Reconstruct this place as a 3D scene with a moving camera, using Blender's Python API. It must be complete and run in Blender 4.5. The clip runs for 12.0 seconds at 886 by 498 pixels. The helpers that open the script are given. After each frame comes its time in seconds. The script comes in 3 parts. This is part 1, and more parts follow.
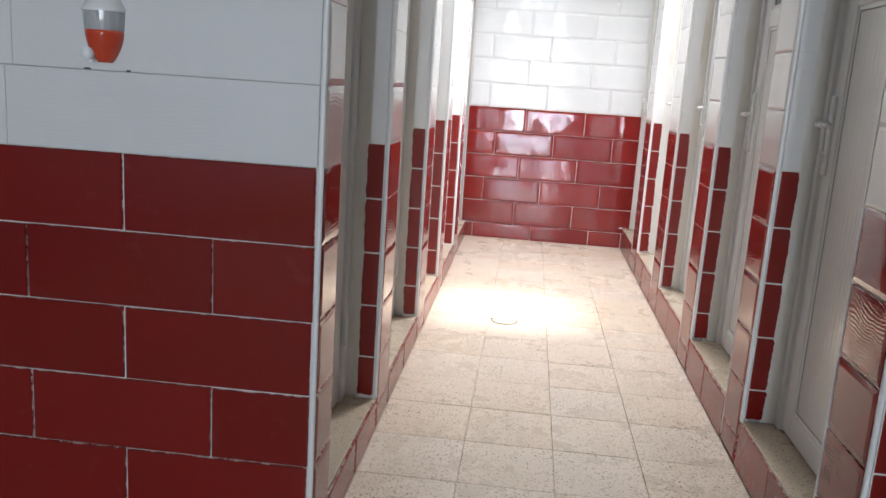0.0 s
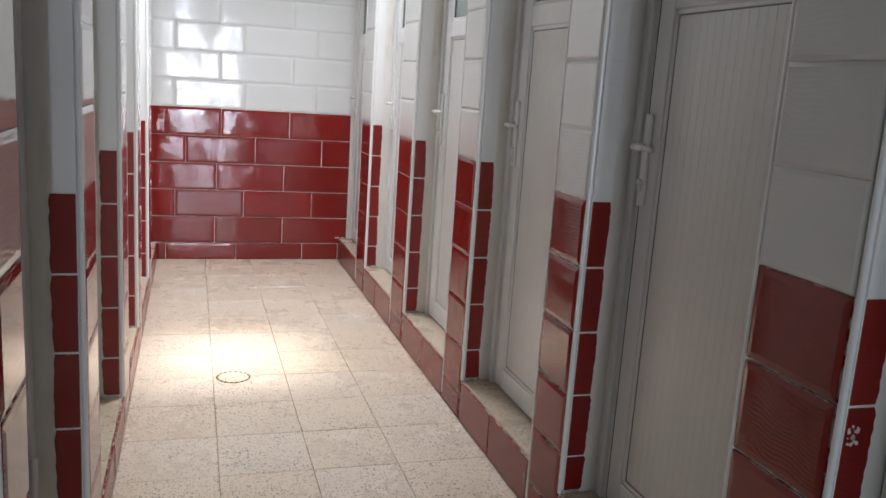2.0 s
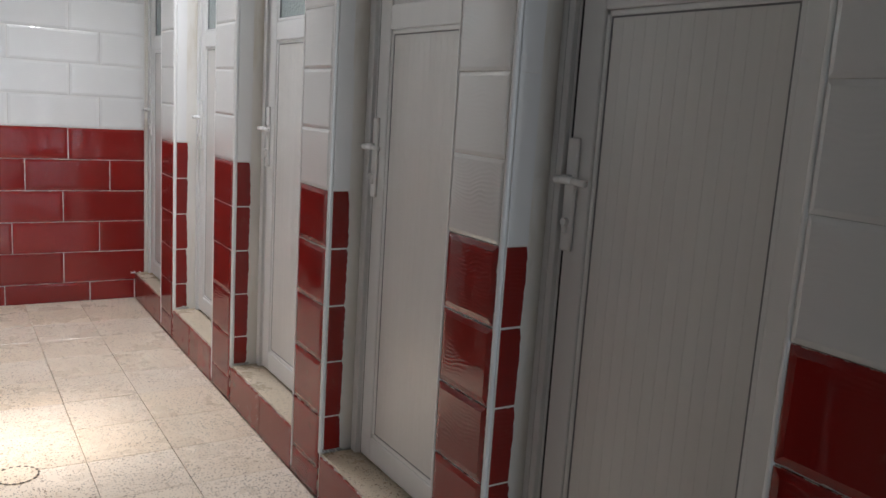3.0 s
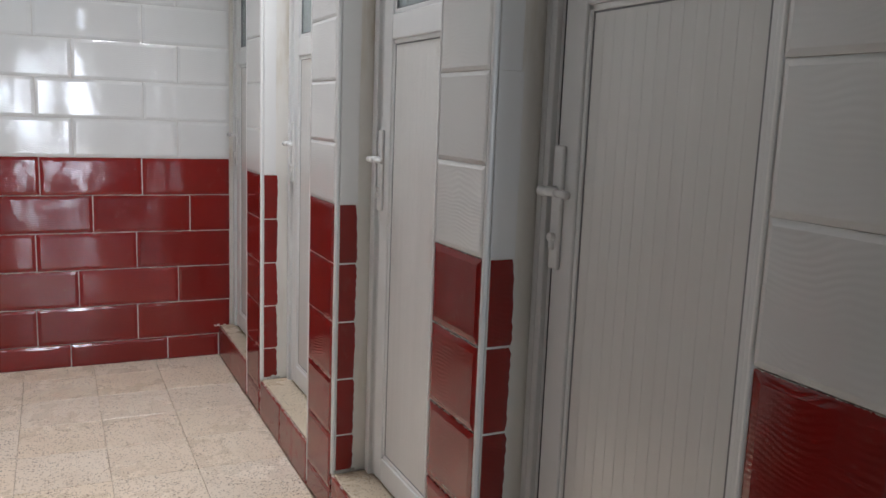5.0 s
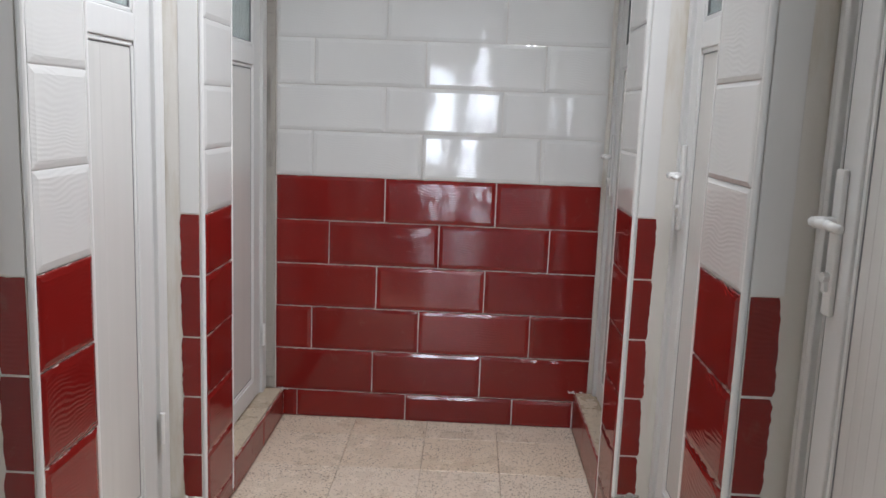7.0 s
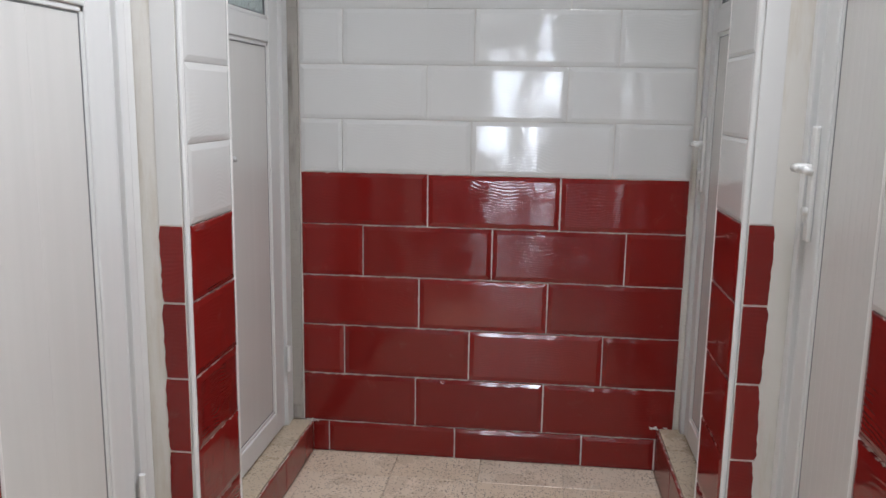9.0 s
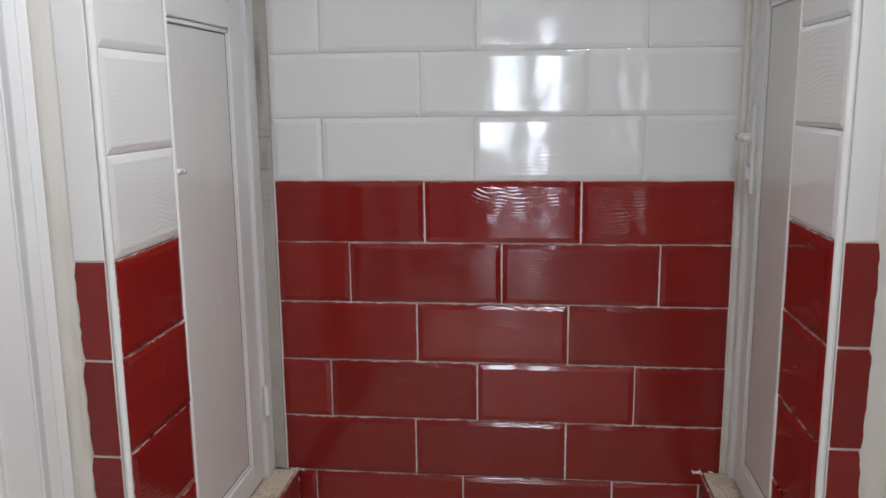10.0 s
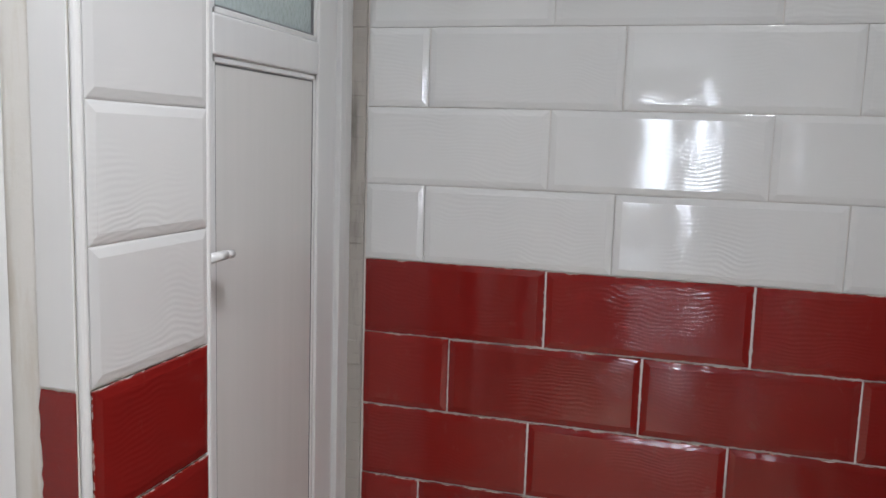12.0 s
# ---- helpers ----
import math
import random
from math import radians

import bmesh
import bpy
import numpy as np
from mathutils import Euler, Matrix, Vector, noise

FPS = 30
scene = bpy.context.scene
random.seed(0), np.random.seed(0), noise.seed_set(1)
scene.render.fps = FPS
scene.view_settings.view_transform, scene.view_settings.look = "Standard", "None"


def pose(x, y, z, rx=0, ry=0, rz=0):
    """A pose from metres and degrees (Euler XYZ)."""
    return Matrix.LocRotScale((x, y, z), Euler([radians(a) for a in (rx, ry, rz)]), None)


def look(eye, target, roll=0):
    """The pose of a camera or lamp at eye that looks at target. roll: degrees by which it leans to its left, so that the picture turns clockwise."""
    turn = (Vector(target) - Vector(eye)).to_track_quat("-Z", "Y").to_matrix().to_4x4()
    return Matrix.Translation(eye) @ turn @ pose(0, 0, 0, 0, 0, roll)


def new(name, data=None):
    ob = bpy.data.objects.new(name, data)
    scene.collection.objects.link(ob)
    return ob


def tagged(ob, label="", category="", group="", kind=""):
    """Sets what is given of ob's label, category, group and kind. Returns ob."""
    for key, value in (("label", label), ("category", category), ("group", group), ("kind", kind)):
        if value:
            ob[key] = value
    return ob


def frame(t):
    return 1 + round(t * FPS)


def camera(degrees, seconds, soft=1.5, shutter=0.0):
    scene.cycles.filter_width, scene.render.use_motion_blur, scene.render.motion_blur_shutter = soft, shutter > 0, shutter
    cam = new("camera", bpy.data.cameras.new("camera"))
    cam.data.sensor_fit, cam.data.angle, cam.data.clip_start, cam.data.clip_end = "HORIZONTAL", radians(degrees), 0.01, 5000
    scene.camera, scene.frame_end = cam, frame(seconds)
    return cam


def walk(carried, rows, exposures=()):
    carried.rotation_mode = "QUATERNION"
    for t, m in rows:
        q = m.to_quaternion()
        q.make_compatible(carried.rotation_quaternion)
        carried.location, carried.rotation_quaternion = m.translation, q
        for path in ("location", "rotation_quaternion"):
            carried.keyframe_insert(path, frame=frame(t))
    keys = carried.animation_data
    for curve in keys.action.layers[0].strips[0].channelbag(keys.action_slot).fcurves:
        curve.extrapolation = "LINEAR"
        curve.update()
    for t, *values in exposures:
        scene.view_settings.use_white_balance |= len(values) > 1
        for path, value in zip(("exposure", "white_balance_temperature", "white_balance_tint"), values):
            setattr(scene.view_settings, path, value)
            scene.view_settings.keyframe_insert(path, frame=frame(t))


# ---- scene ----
cam = camera(56.6, 12.0)
PATH = [
    (0, (-0.115, -6.383, 1.197), (-0.3, -4.433, 0.793), 3.8),
    (0.5, (-0.219, -6.273, 1.199), (0.041, -4.329, 0.806), 5.0),
    (1, (-0.365, -6.162, 1.236), (0.081, -4.257, 0.822), 4.3),
    (1.5, (-0.354, -5.926, 1.239), (0.143, -4.032, 0.829), 3.8),
    (2, (-0.333, -5.669, 1.258), (0.251, -3.796, 0.869), 3.8),
    (2.5, (-0.364, -5.389, 1.269), (0.651, -3.703, 0.912), 4.2),
    (4.5, (-0.175, -4.419, 1.274), (0.883, -2.751, 0.961), 3.0),
    (5, (-0.093, -4.223, 1.269), (0.757, -2.442, 0.95), 2.2),
    (5.5, (0.037, -3.996, 1.286), (0.474, -2.07, 0.969), 2.5),
    (6, (0.073, -3.753, 1.274), (0.385, -1.805, 0.943), 1.6),
    (6.5, (0.107, -3.509, 1.296), (0.387, -1.556, 0.966), 1.9),
    (7, (0.185, -3.288, 1.288), (0.128, -1.316, 0.958), 2.2),
    (7.5, (0.201, -3.137, 1.267), (0.01, -1.175, 0.931), 3.2),
    (9.5, (0.211, -2.563, 1.261), (-0.009, -0.608, 0.899), -0.0),
    (10, (0.166, -2.326, 1.249), (-0.056, -0.372, 0.886), -0.6),
    (10.5, (0.171, -2.114, 1.255), (-0.138, -0.174, 0.882), 0.6),
    (11, (0.159, -1.973, 1.261), (-0.217, -0.049, 0.861), 1.0),
    (11.5, (0.117, -1.882, 1.297), (-0.258, 0.054, 0.961), 0.8),
    (12, (0.136, -1.832, 1.3), (-0.417, 0.072, 1.038), 1.8),
]
EXPOSURES = [(0.0, 0.85, 6450, 15), (0.5, 0.77, 6450, 15), (1.0, 0.73, 6450, 15), (1.5, 0.50, 6450, 15), (2.0, 0.23, 6450, 15), (2.5, 0.06, 6450, 15), (4.5, -0.18, 6450, 15), (5.5, -0.26, 6450, 15), (6.5, -0.30, 6450, 15), (7.5, -0.30, 6450, 15), (9.5, -0.30, 6450, 15), (10.5, -0.20, 6450, 15), (11.5, -0.15, 6450, 15), (12.0, -0.32, 6450, 15)]
walk(cam, [(t, look(eye, target, roll)) for t, eye, target, roll in PATH], EXPOSURES)

# ---- world, sun, large lights ----
world = bpy.data.worlds.new("sky_world")
scene.world = world
world.use_nodes = True
wn = world.node_tree.nodes
wl = world.node_tree.links
sky = wn.new("ShaderNodeTexSky")
sky.sky_type = "NISHITA"
sky.sun_disc = False
SUN_EL = radians(79)
sky.sun_elevation = SUN_EL
sky.sun_rotation = radians(43)
wl.new(sky.outputs[0], wn["Background"].inputs[0])
wn["Background"].inputs[1].default_value = 0.12


def add_light(name, kind, energy, m, color=(1, 1, 1), sx=1.0, sy=1.0, angle=0.5):
    data = bpy.data.lights.new(name, kind)
    data.energy = energy
    data.color = color
    if kind == "AREA":
        data.shape, data.size, data.size_y = "RECTANGLE", sx, sy
    else:
        data.angle = radians(angle)
    ob = new(name, data)
    ob.matrix_world = m
    return ob


# an unseen opening added over the corridor shapes the sun and a fill lamp
ROOF = (0.00, 0.64, -1.97, -1.32)
add_light("sun", "SUN", 4.2, look((0.47, -1.24, 2.75), (0.0, -1.62, 0)), (1.0, 0.95, 0.87), angle=10.0)
roof_fill = add_light("roof_light_daylight", "AREA", 55, look((0.48, -1.62, 2.97), (-0.36, -1.55, 1.30)), (0.92, 0.97, 1.0), 0.40, 0.60)
roof_fill.data.spread = radians(150)
# daylight in the two leaves of the far entrance behind the start of the walk
add_light("entrance_daylight", "AREA", 96, look((-0.51, -14.12, 1.15), (-0.51, 0, 1.15)), (0.76, 0.89, 1.0), 0.52, 2.1)
add_light("entrance_side_daylight", "AREA", 84, look((0.32, -14.12, 1.15), (0.32, 0, 1.15)), (0.76, 0.89, 1.0), 0.28, 2.1)


# ---- materials ----
def shader(name, base, rough, metal=0.0):
    m = bpy.data.materials.new(name)
    m.use_nodes = True
    b = m.node_tree.nodes["Principled BSDF"]
    b.inputs["Base Color"].default_value = (*base, 1)
    b.inputs["Roughness"].default_value = rough
    b.inputs["Metallic"].default_value = metal
    return m, m.node_tree.nodes, m.node_tree.links, b


def mapped(n, l, coord="Object", scale=(1, 1, 1), shift=False):
    tc = n.new("ShaderNodeTexCoord")
    mp = n.new("ShaderNodeMapping")
    mp.inputs["Scale"].default_value = scale
    l.new(tc.outputs[coord], mp.inputs["Vector"])
    if shift:
        info = n.new("ShaderNodeObjectInfo")
        mul = n.new("ShaderNodeVectorMath")
        mul.operation = "SCALE"
        mul.inputs[0].default_value = (7.1, 13.7, 5.3)
        l.new(info.outputs["Random"], mul.inputs["Scale"])
        l.new(mul.outputs[0], mp.inputs["Location"])
    return mp.outputs[0]


def noise_tex(n, l, vec, scale, detail=4.0, rough=0.55, distortion=0.0):
    t = n.new("ShaderNodeTexNoise")
    t.inputs["Scale"].default_value = scale
    t.inputs["Detail"].default_value = detail
    t.inputs["Roughness"].default_value = rough
    t.inputs["Distortion"].default_value = distortion
    l.new(vec, t.inputs["Vector"])
    return t.outputs["Fac"]


def ramp(n, l, fac, *stops):
    r = n.new("ShaderNodeValToRGB")
    while len(r.color_ramp.elements) < len(stops):
        r.color_ramp.elements.new(0.5)
    for e, (p, c) in zip(r.color_ramp.elements, stops):
        e.position = p
        e.color = (*c, 1) if len(c) == 3 else c
    l.new(fac, r.inputs[0])
    return r.outputs[0]


def mixc(n, l, fac, a, b, mode="MIX"):
    m = n.new("ShaderNodeMix")
    m.data_type, m.blend_type = "RGBA", mode
    for sock, val in ((m.inputs[0], fac), (m.inputs[6], a), (m.inputs[7], b)):
        if isinstance(val, (int, float)):
            sock.default_value = val
        elif isinstance(val, tuple):
            sock.default_value = (*val, 1)
        else:
            l.new(val, sock)
    return m.outputs[2]


def math2(n, l, op, a, b):
    m = n.new("ShaderNodeMath")
    m.operation = op
    for sock, val in ((m.inputs[0], a), (m.inputs[1], b)):
        if isinstance(val, (int, float)):
            sock.default_value = val
        else:
            l.new(val, sock)
    return m.outputs[0]


def bump(n, l, b, height, strength, distance):
    bp = n.new("ShaderNodeBump")
    bp.inputs["Strength"].default_value = strength
    bp.inputs["Distance"].default_value = distance
    l.new(height, bp.inputs["Height"])
    l.new(bp.outputs[0], b.inputs["Normal"])


def glaze(name, dark, light, rough, dust=0.10, smear=0.0, ripple=0.15):
    """Glossy ceramic glaze with fine hand-made ripples that run along the tile."""
    m, n, l, b = shader(name, dark, rough)
    info = n.new("ShaderNodeObjectInfo")
    vec = mapped(n, l, "Object", (1, 1, 1), True)
    cloud = noise_tex(n, l, vec, 6.0, 5)
    mixed = math2(n, l, "ADD", math2(n, l, "MULTIPLY", info.outputs["Random"], 0.55), math2(n, l, "MULTIPLY", cloud, 0.45))
    col = mixc(n, l, mixed, dark, light)
    # lime film and wiped grout left on the face
    film = noise_tex(n, l, vec, 14.0, 8, 0.7, 0.6)
    haze = ramp(n, l, film, (0.60, (0, 0, 0)), (0.80, (1, 1, 1)))
    col = mixc(n, l, math2(n, l, "MULTIPLY", haze, dust), col, (0.62, 0.50, 0.44))
    if smear:
        tc = n.new("ShaderNodeTexCoord")
        sp = n.new("ShaderNodeSeparateXYZ")
        l.new(tc.outputs["Generated"], sp.inputs[0])
        for axis in ("Z", "X"):
            edge = math2(n, l, "MINIMUM", sp.outputs[axis], math2(n, l, "SUBTRACT", 1.0, sp.outputs[axis]))
            rag = noise_tex(n, l, vec, 38.0 if axis == "Z" else 55.0, 6, 0.7)
            lim = math2(n, l, "MULTIPLY", math2(n, l, "SUBTRACT", rag, 0.50), smear * (1.0 if axis == "Z" else 0.35))
            col = mixc(n, l, math2(n, l, "MULTIPLY", math2(n, l, "LESS_THAN", edge, lim), 0.8), col, (0.62, 0.54, 0.49))
    l.new(col, b.inputs["Base Color"])
    rr = math2(n, l, "ADD", rough, math2(n, l, "MULTIPLY", haze, 0.18))
    l.new(rr, b.inputs["Roughness"])
    wave = n.new("ShaderNodeTexWave")
    wave.wave_type, wave.bands_direction = "BANDS", "Z"
    wave.inputs["Scale"].default_value = 34
    wave.inputs["Distortion"].default_value = 24.0
    wave.inputs["Detail"].default_value = 1.5
    wave.inputs["Detail Scale"].default_value = 0.22
    l.new(vec, wave.inputs["Vector"])
    patch = ramp(n, l, noise_tex(n, l, vec, 4.5, 2), (0.40, (0, 0, 0)), (0.62, (1, 1, 1)))
    h = math2(n, l, "MULTIPLY", wave.outputs["Fac"], patch)
    h = math2(n, l, "ADD", h, math2(n, l, "MULTIPLY", noise_tex(n, l, vec, 9.0, 2), 2.5))
    bump(n, l, b, h, ripple, 0.0015)
    return m


RED = glaze("red_glazed_tile", (0.165, 0.0085, 0.0075), (0.240, 0.0145, 0.0115), 0.050, 0.06, 0.09)
RED_DUSTY = glaze("dusty_red_riser_tile", (0.19, 0.030, 0.024), (0.27, 0.045, 0.035), 0.22, 0.38, 0.06)
WHITE = glaze("white_glazed_tile", (0.62, 0.62, 0.61), (0.70, 0.70, 0.685), 0.055, ripple=0.13)
# less rippled red glaze; the front wall's dimness is put into its colour
RED_SMOOTH_SHADED = glaze("smooth_red_tile_shaded", (0.145, 0.0068, 0.0058), (0.205, 0.0105, 0.0085), 0.050, 0.04, 0.05, ripple=0.03)


def make_plaster(name, a, c, stain, amount):
    m, n, l, b = shader(name, a, 0.6)
    vec = mapped(n, l)
    col = mixc(n, l, noise_tex(n, l, vec, 3.0, 6), a, c)
    st = ramp(n, l, noise_tex(n, l, mapped(n, l, "Object", (9, 9, 1.3)), 2.0, 7, 0.65), (0.52, (0, 0, 0)), (0.72, (1, 1, 1)))
    col = mixc(n, l, math2(n, l, "MULTIPLY", st, amount), col, stain)
    l.new(col, b.inputs["Base Color"])
    bump(n, l, b, noise_tex(n, l, vec, 60.0, 6, 0.6), 0.35, 0.002)
    return m


PLASTER = make_plaster("white_plaster", (0.70, 0.68, 0.63), (0.76, 0.74, 0.70), (0.52, 0.44, 0.32), 0.55)
GROUT = make_plaster("white_grout", (0.66, 0.62, 0.57), (0.76, 0.73, 0.69), (0.45, 0.36, 0.28), 0.5)
RENDER = make_plaster("ceiling_paint", (0.72, 0.71, 0.68), (0.78, 0.77, 0.74), (0.60, 0.56, 0.5), 0.3)
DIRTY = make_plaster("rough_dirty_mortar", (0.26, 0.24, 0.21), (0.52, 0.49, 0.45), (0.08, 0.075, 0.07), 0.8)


def make_pvc(name, a, c, rough, streak):
    m, n, l, b = shader(name, a, rough)
    vec = mapped(n, l, "Object", (22, 22, 0.8), True)
    f = noise_tex(n, l, vec, 1.5, 4)
    col = mixc(n, l, f, a, c)
    spot = ramp(n, l, noise_tex(n, l, mapped(n, l), 26.0, 6, 0.7), (0.66, (0, 0, 0)), (0.74, (1, 1, 1)))
    col = mixc(n, l, math2(n, l, "MULTIPLY", spot, streak), col, (0.40, 0.35, 0.29))
    l.new(col, b.inputs["Base Color"])
    bump(n, l, b, noise_tex(n, l, mapped(n, l), 35.0, 3), 0.06, 0.001)
    return m


PVC = make_pvc("white_pvc_profile", (0.66, 0.67, 0.67), (0.73, 0.73, 0.72), 0.28, 0.12)
BOARD = make_pvc("white_pvc_board", (0.60, 0.60, 0.58), (0.68, 0.67, 0.65), 0.24, 0.06)
BEAD = make_pvc("white_corner_bead", (0.70, 0.70, 0.69), (0.76, 0.75, 0.73), 0.30, 0.25)
SEAL_AND_SHADE = shader("grey_seal_and_groove_shade", (0.17, 0.175, 0.18), 0.6)[0]
RECESS_SHADE = shader("dark_recess_shade", (0.035, 0.037, 0.04), 0.6)[0]
HANDLE = make_pvc("white_lacquered_handle", (0.74, 0.74, 0.73), (0.80, 0.80, 0.79), 0.22, 0.0)
STEEL = shader("brushed_steel", (0.55, 0.55, 0.54), 0.32, 1.0)[0]
HOLE = shader("drain_slot_dark", (0.11, 0.09, 0.075), 0.8)[0]


def make_terrazzo(name, base_a, base_b, grey):
    m, n, l, b = shader(name, base_a, 0.3)
    vec = mapped(n, l, "Object", (1, 1, 1), True)
    info = n.new("ShaderNodeObjectInfo")
    col = mixc(n, l, noise_tex(n, l, vec, 7.0, 6, 0.65), base_a, base_b)
    col = mixc(n, l, math2(n, l, "MULTIPLY", info.outputs["Random"], 0.45), col, grey)
    dense = ramp(n, l, noise_tex(n, l, vec, 8.0, 5, 0.6), (0.34, (0.45, 0.45, 0.45)), (0.62, (1.0, 1.0, 1.0)))
    for scale, cut, tone in ((75.0, 0.30, (0.22, 0.15, 0.09)), (120.0, 0.36, (0.40, 0.28, 0.17)), (170.0, 0.36, (0.07, 0.05, 0.04))):
        v = n.new("ShaderNodeTexVoronoi")
        v.inputs["Scale"].default_value = scale
        l.new(vec, v.inputs["Vector"])
        sep = n.new("ShaderNodeSeparateColor")
        l.new(v.outputs["Color"], sep.inputs[0])
        pick = math2(n, l, "LESS_THAN", sep.outputs[0], 0.27)
        near = math2(n, l, "LESS_THAN", v.outputs["Distance"], cut)
        fac = math2(n, l, "MULTIPLY", math2(n, l, "MULTIPLY", pick, near), dense)
        col = mixc(n, l, fac, col, tone)
    stain = ramp(n, l, noise_tex(n, l, mapped(n, l), 5.0, 8, 0.7, 0.4), (0.56, (0, 0, 0)), (0.74, (1, 1, 1)))
    col = mixc(n, l, math2(n, l, "MULTIPLY", stain, 0.24), col, (0.40, 0.30, 0.20))
    tread = ramp(n, l, noise_tex(n, l, mapped(n, l), 2.2, 5, 0.6), (0.40, (0, 0, 0)), (0.68, (1, 1, 1)))
    col = mixc(n, l, math2(n, l, "MULTIPLY", tread, 0.18), col, (0.52, 0.39, 0.26))
    l.new(col, b.inputs["Base Color"])
    l.new(ramp(n, l, noise_tex(n, l, vec, 4.0, 6, 0.65), (0.32, (0.22, 0.22, 0.22)), (0.62, (0.34, 0.34, 0.34))), b.inputs["Roughness"])
    bump(n, l, b, noise_tex(n, l, vec, 90.0, 5, 0.7), 0.22, 0.001)
    return m


TERRAZZO = make_terrazzo("worn_terrazzo", (0.72, 0.590, 0.440), (0.79, 0.680, 0.545), (0.77, 0.70, 0.62))
SILLSTONE = make_terrazzo("terrazzo_sill_stone", (0.50, 0.41, 0.30), (0.60, 0.51, 0.39), (0.50, 0.43, 0.34))
JOINT = make_plaster("floor_joint_mortar", (0.42, 0.33, 0.25), (0.54, 0.44, 0.34), (0.10, 0.08, 0.06), 0.6)
LOBBY_UNSEEN = make_plaster("dark_unseen_lobby_wall", (0.13, 0.14, 0.15), (0.18, 0.185, 0.195), (0.09, 0.085, 0.08), 0.5)
YARD = make_plaster("concrete_yard", (0.36, 0.34, 0.31), (0.44, 0.42, 0.38), (0.22, 0.20, 0.18), 0.5)


def make_frost():
    m, n, l, b = shader("patterned_frosted_glass", (0.62, 0.70, 0.69), 0.22)
    b.inputs["Transmission Weight"].default_value = 0.55
    b.inputs["IOR"].default_value = 1.45
    v = n.new("ShaderNodeTexVoronoi")
    v.inputs["Scale"].default_value = 95
    l.new(mapped(n, l), v.inputs["Vector"])
    bump(n, l, b, v.outputs["Distance"], 0.7, 0.003)
    return m


FROST = make_frost()


# ---- building helpers ----
def part(name, bm, mat, parent=None, label="", smooth=False):
    me = bpy.data.meshes.new(name)
    bmesh.ops.recalc_face_normals(bm, faces=bm.faces)
    bm.to_mesh(me)
    bm.free()
    me.materials.append(mat)
    if smooth:
        for p in me.polygons:
            p.use_smooth = True
    ob = new(name, me)
    if parent is not None:
        ob.parent = parent
    if label:
        tagged(ob, label=label)
    return ob


def box(bm, x0, x1, y0, y1, z0, z1, bev=0.0, seg=1):
    x0, x1, y0, y1, z0, z1 = min(x0, x1), max(x0, x1), min(y0, y1), max(y0, y1), min(z0, z1), max(z0, z1)
    m = Matrix.Translation(((x0 + x1) / 2, (y0 + y1) / 2, (z0 + z1) / 2)) @ Matrix.Diagonal((x1 - x0, y1 - y0, z1 - z0, 1))
    vs = bmesh.ops.create_cube(bm, size=1, matrix=m)["verts"]
    if bev:
        es = list({e for v in vs for e in v.link_edges})
        bmesh.ops.bevel(bm, geom=es, offset=bev, segments=seg, affect="EDGES", profile=0.6)
    return bm


def boxed(*a, **k):
    return box(bmesh.new(), *a, **k)


def rod(bm, a, b, r, seg=14, r2=None):
    a, b = Vector(a), Vector(b)
    d = b - a
    m = Matrix.Translation((a + b) / 2) @ d.to_track_quat("Z", "Y").to_matrix().to_4x4()
    bmesh.ops.create_cone(bm, cap_ends=True, segments=seg, radius1=r, radius2=r if r2 is None else r2, depth=d.length, matrix=m)
    return bm


def empty(name, loc, label, category, group="", kind=""):
    ob = new(name)
    ob.location = loc
    ob.empty_display_size = 0.1
    return tagged(ob, label, category, group, kind)


TILE_MESH = {}


def tile_mesh(w, h, mat, lip):
    """A ceramic tile lying in local x-z with its face to -y: sides, a chamfered rim and a flat cushion."""
    key = (round(w, 3), round(h, 3), mat.name, lip)
    if key not in TILE_MESH:
        bm = bmesh.new()
        rings = []
        for inset, y in ((0, 0.0), (0, -0.0046), (lip * 0.20, -0.0056), (lip, -0.0078)):
            a, c = w / 2 - inset, h / 2 - inset
            rings.append([bm.verts.new(p) for p in ((-a, y, -c), (a, y, -c), (a, y, c), (-a, y, c))])
        for r0, r1 in zip(rings, rings[1:]):
            for i in range(4):
                bm.faces.new((r0[i], r0[(i + 1) % 4], r1[(i + 1) % 4], r1[i]))
        bm.faces.new(rings[-1])
        bmesh.ops.recalc_face_normals(bm, faces=bm.faces)
        if bm.faces[-1:] and bm.faces[len(bm.faces) - 1].normal.y > 0:
            bmesh.ops.reverse_faces(bm, faces=bm.faces)
        me = bpy.data.meshes.new("tile")
        bm.to_mesh(me)
        bm.free()
        me.materials.append(mat)
        TILE_MESH[key] = me
    return TILE_MESH[key]


rng = random.Random(7)


def put_tile(parent, centre, turn, w, h, mat, lip=0.015, name="tile"):
    """turn 0 faces -y, 90 faces +x, -90 faces -x."""
    if w < 0.012 or h < 0.012:
        return None
    ob = new(name, tile_mesh(w, h, mat, min(lip, w * 0.25, h * 0.25)))
    ob.parent = parent
    j = rng.uniform
    loose = 1.0 if lip > 0.002 else 0.15
    size = Matrix.Diagonal((1 - loose * j(0, 0.007), 1, 1 - j(0, 0.012) * (mat is not WHITE), 1))
    ob.matrix_basis = Matrix.Translation(Vector(centre) - parent.location) @ pose(0, 0, 0, loose * j(-0.35, 0.35), loose * j(-0.22, 0.22), turn + loose * j(-0.35, 0.35)) @ size
    return ob


GAP = 0.0028
WGAP = 0.0014
TOP = 2.62


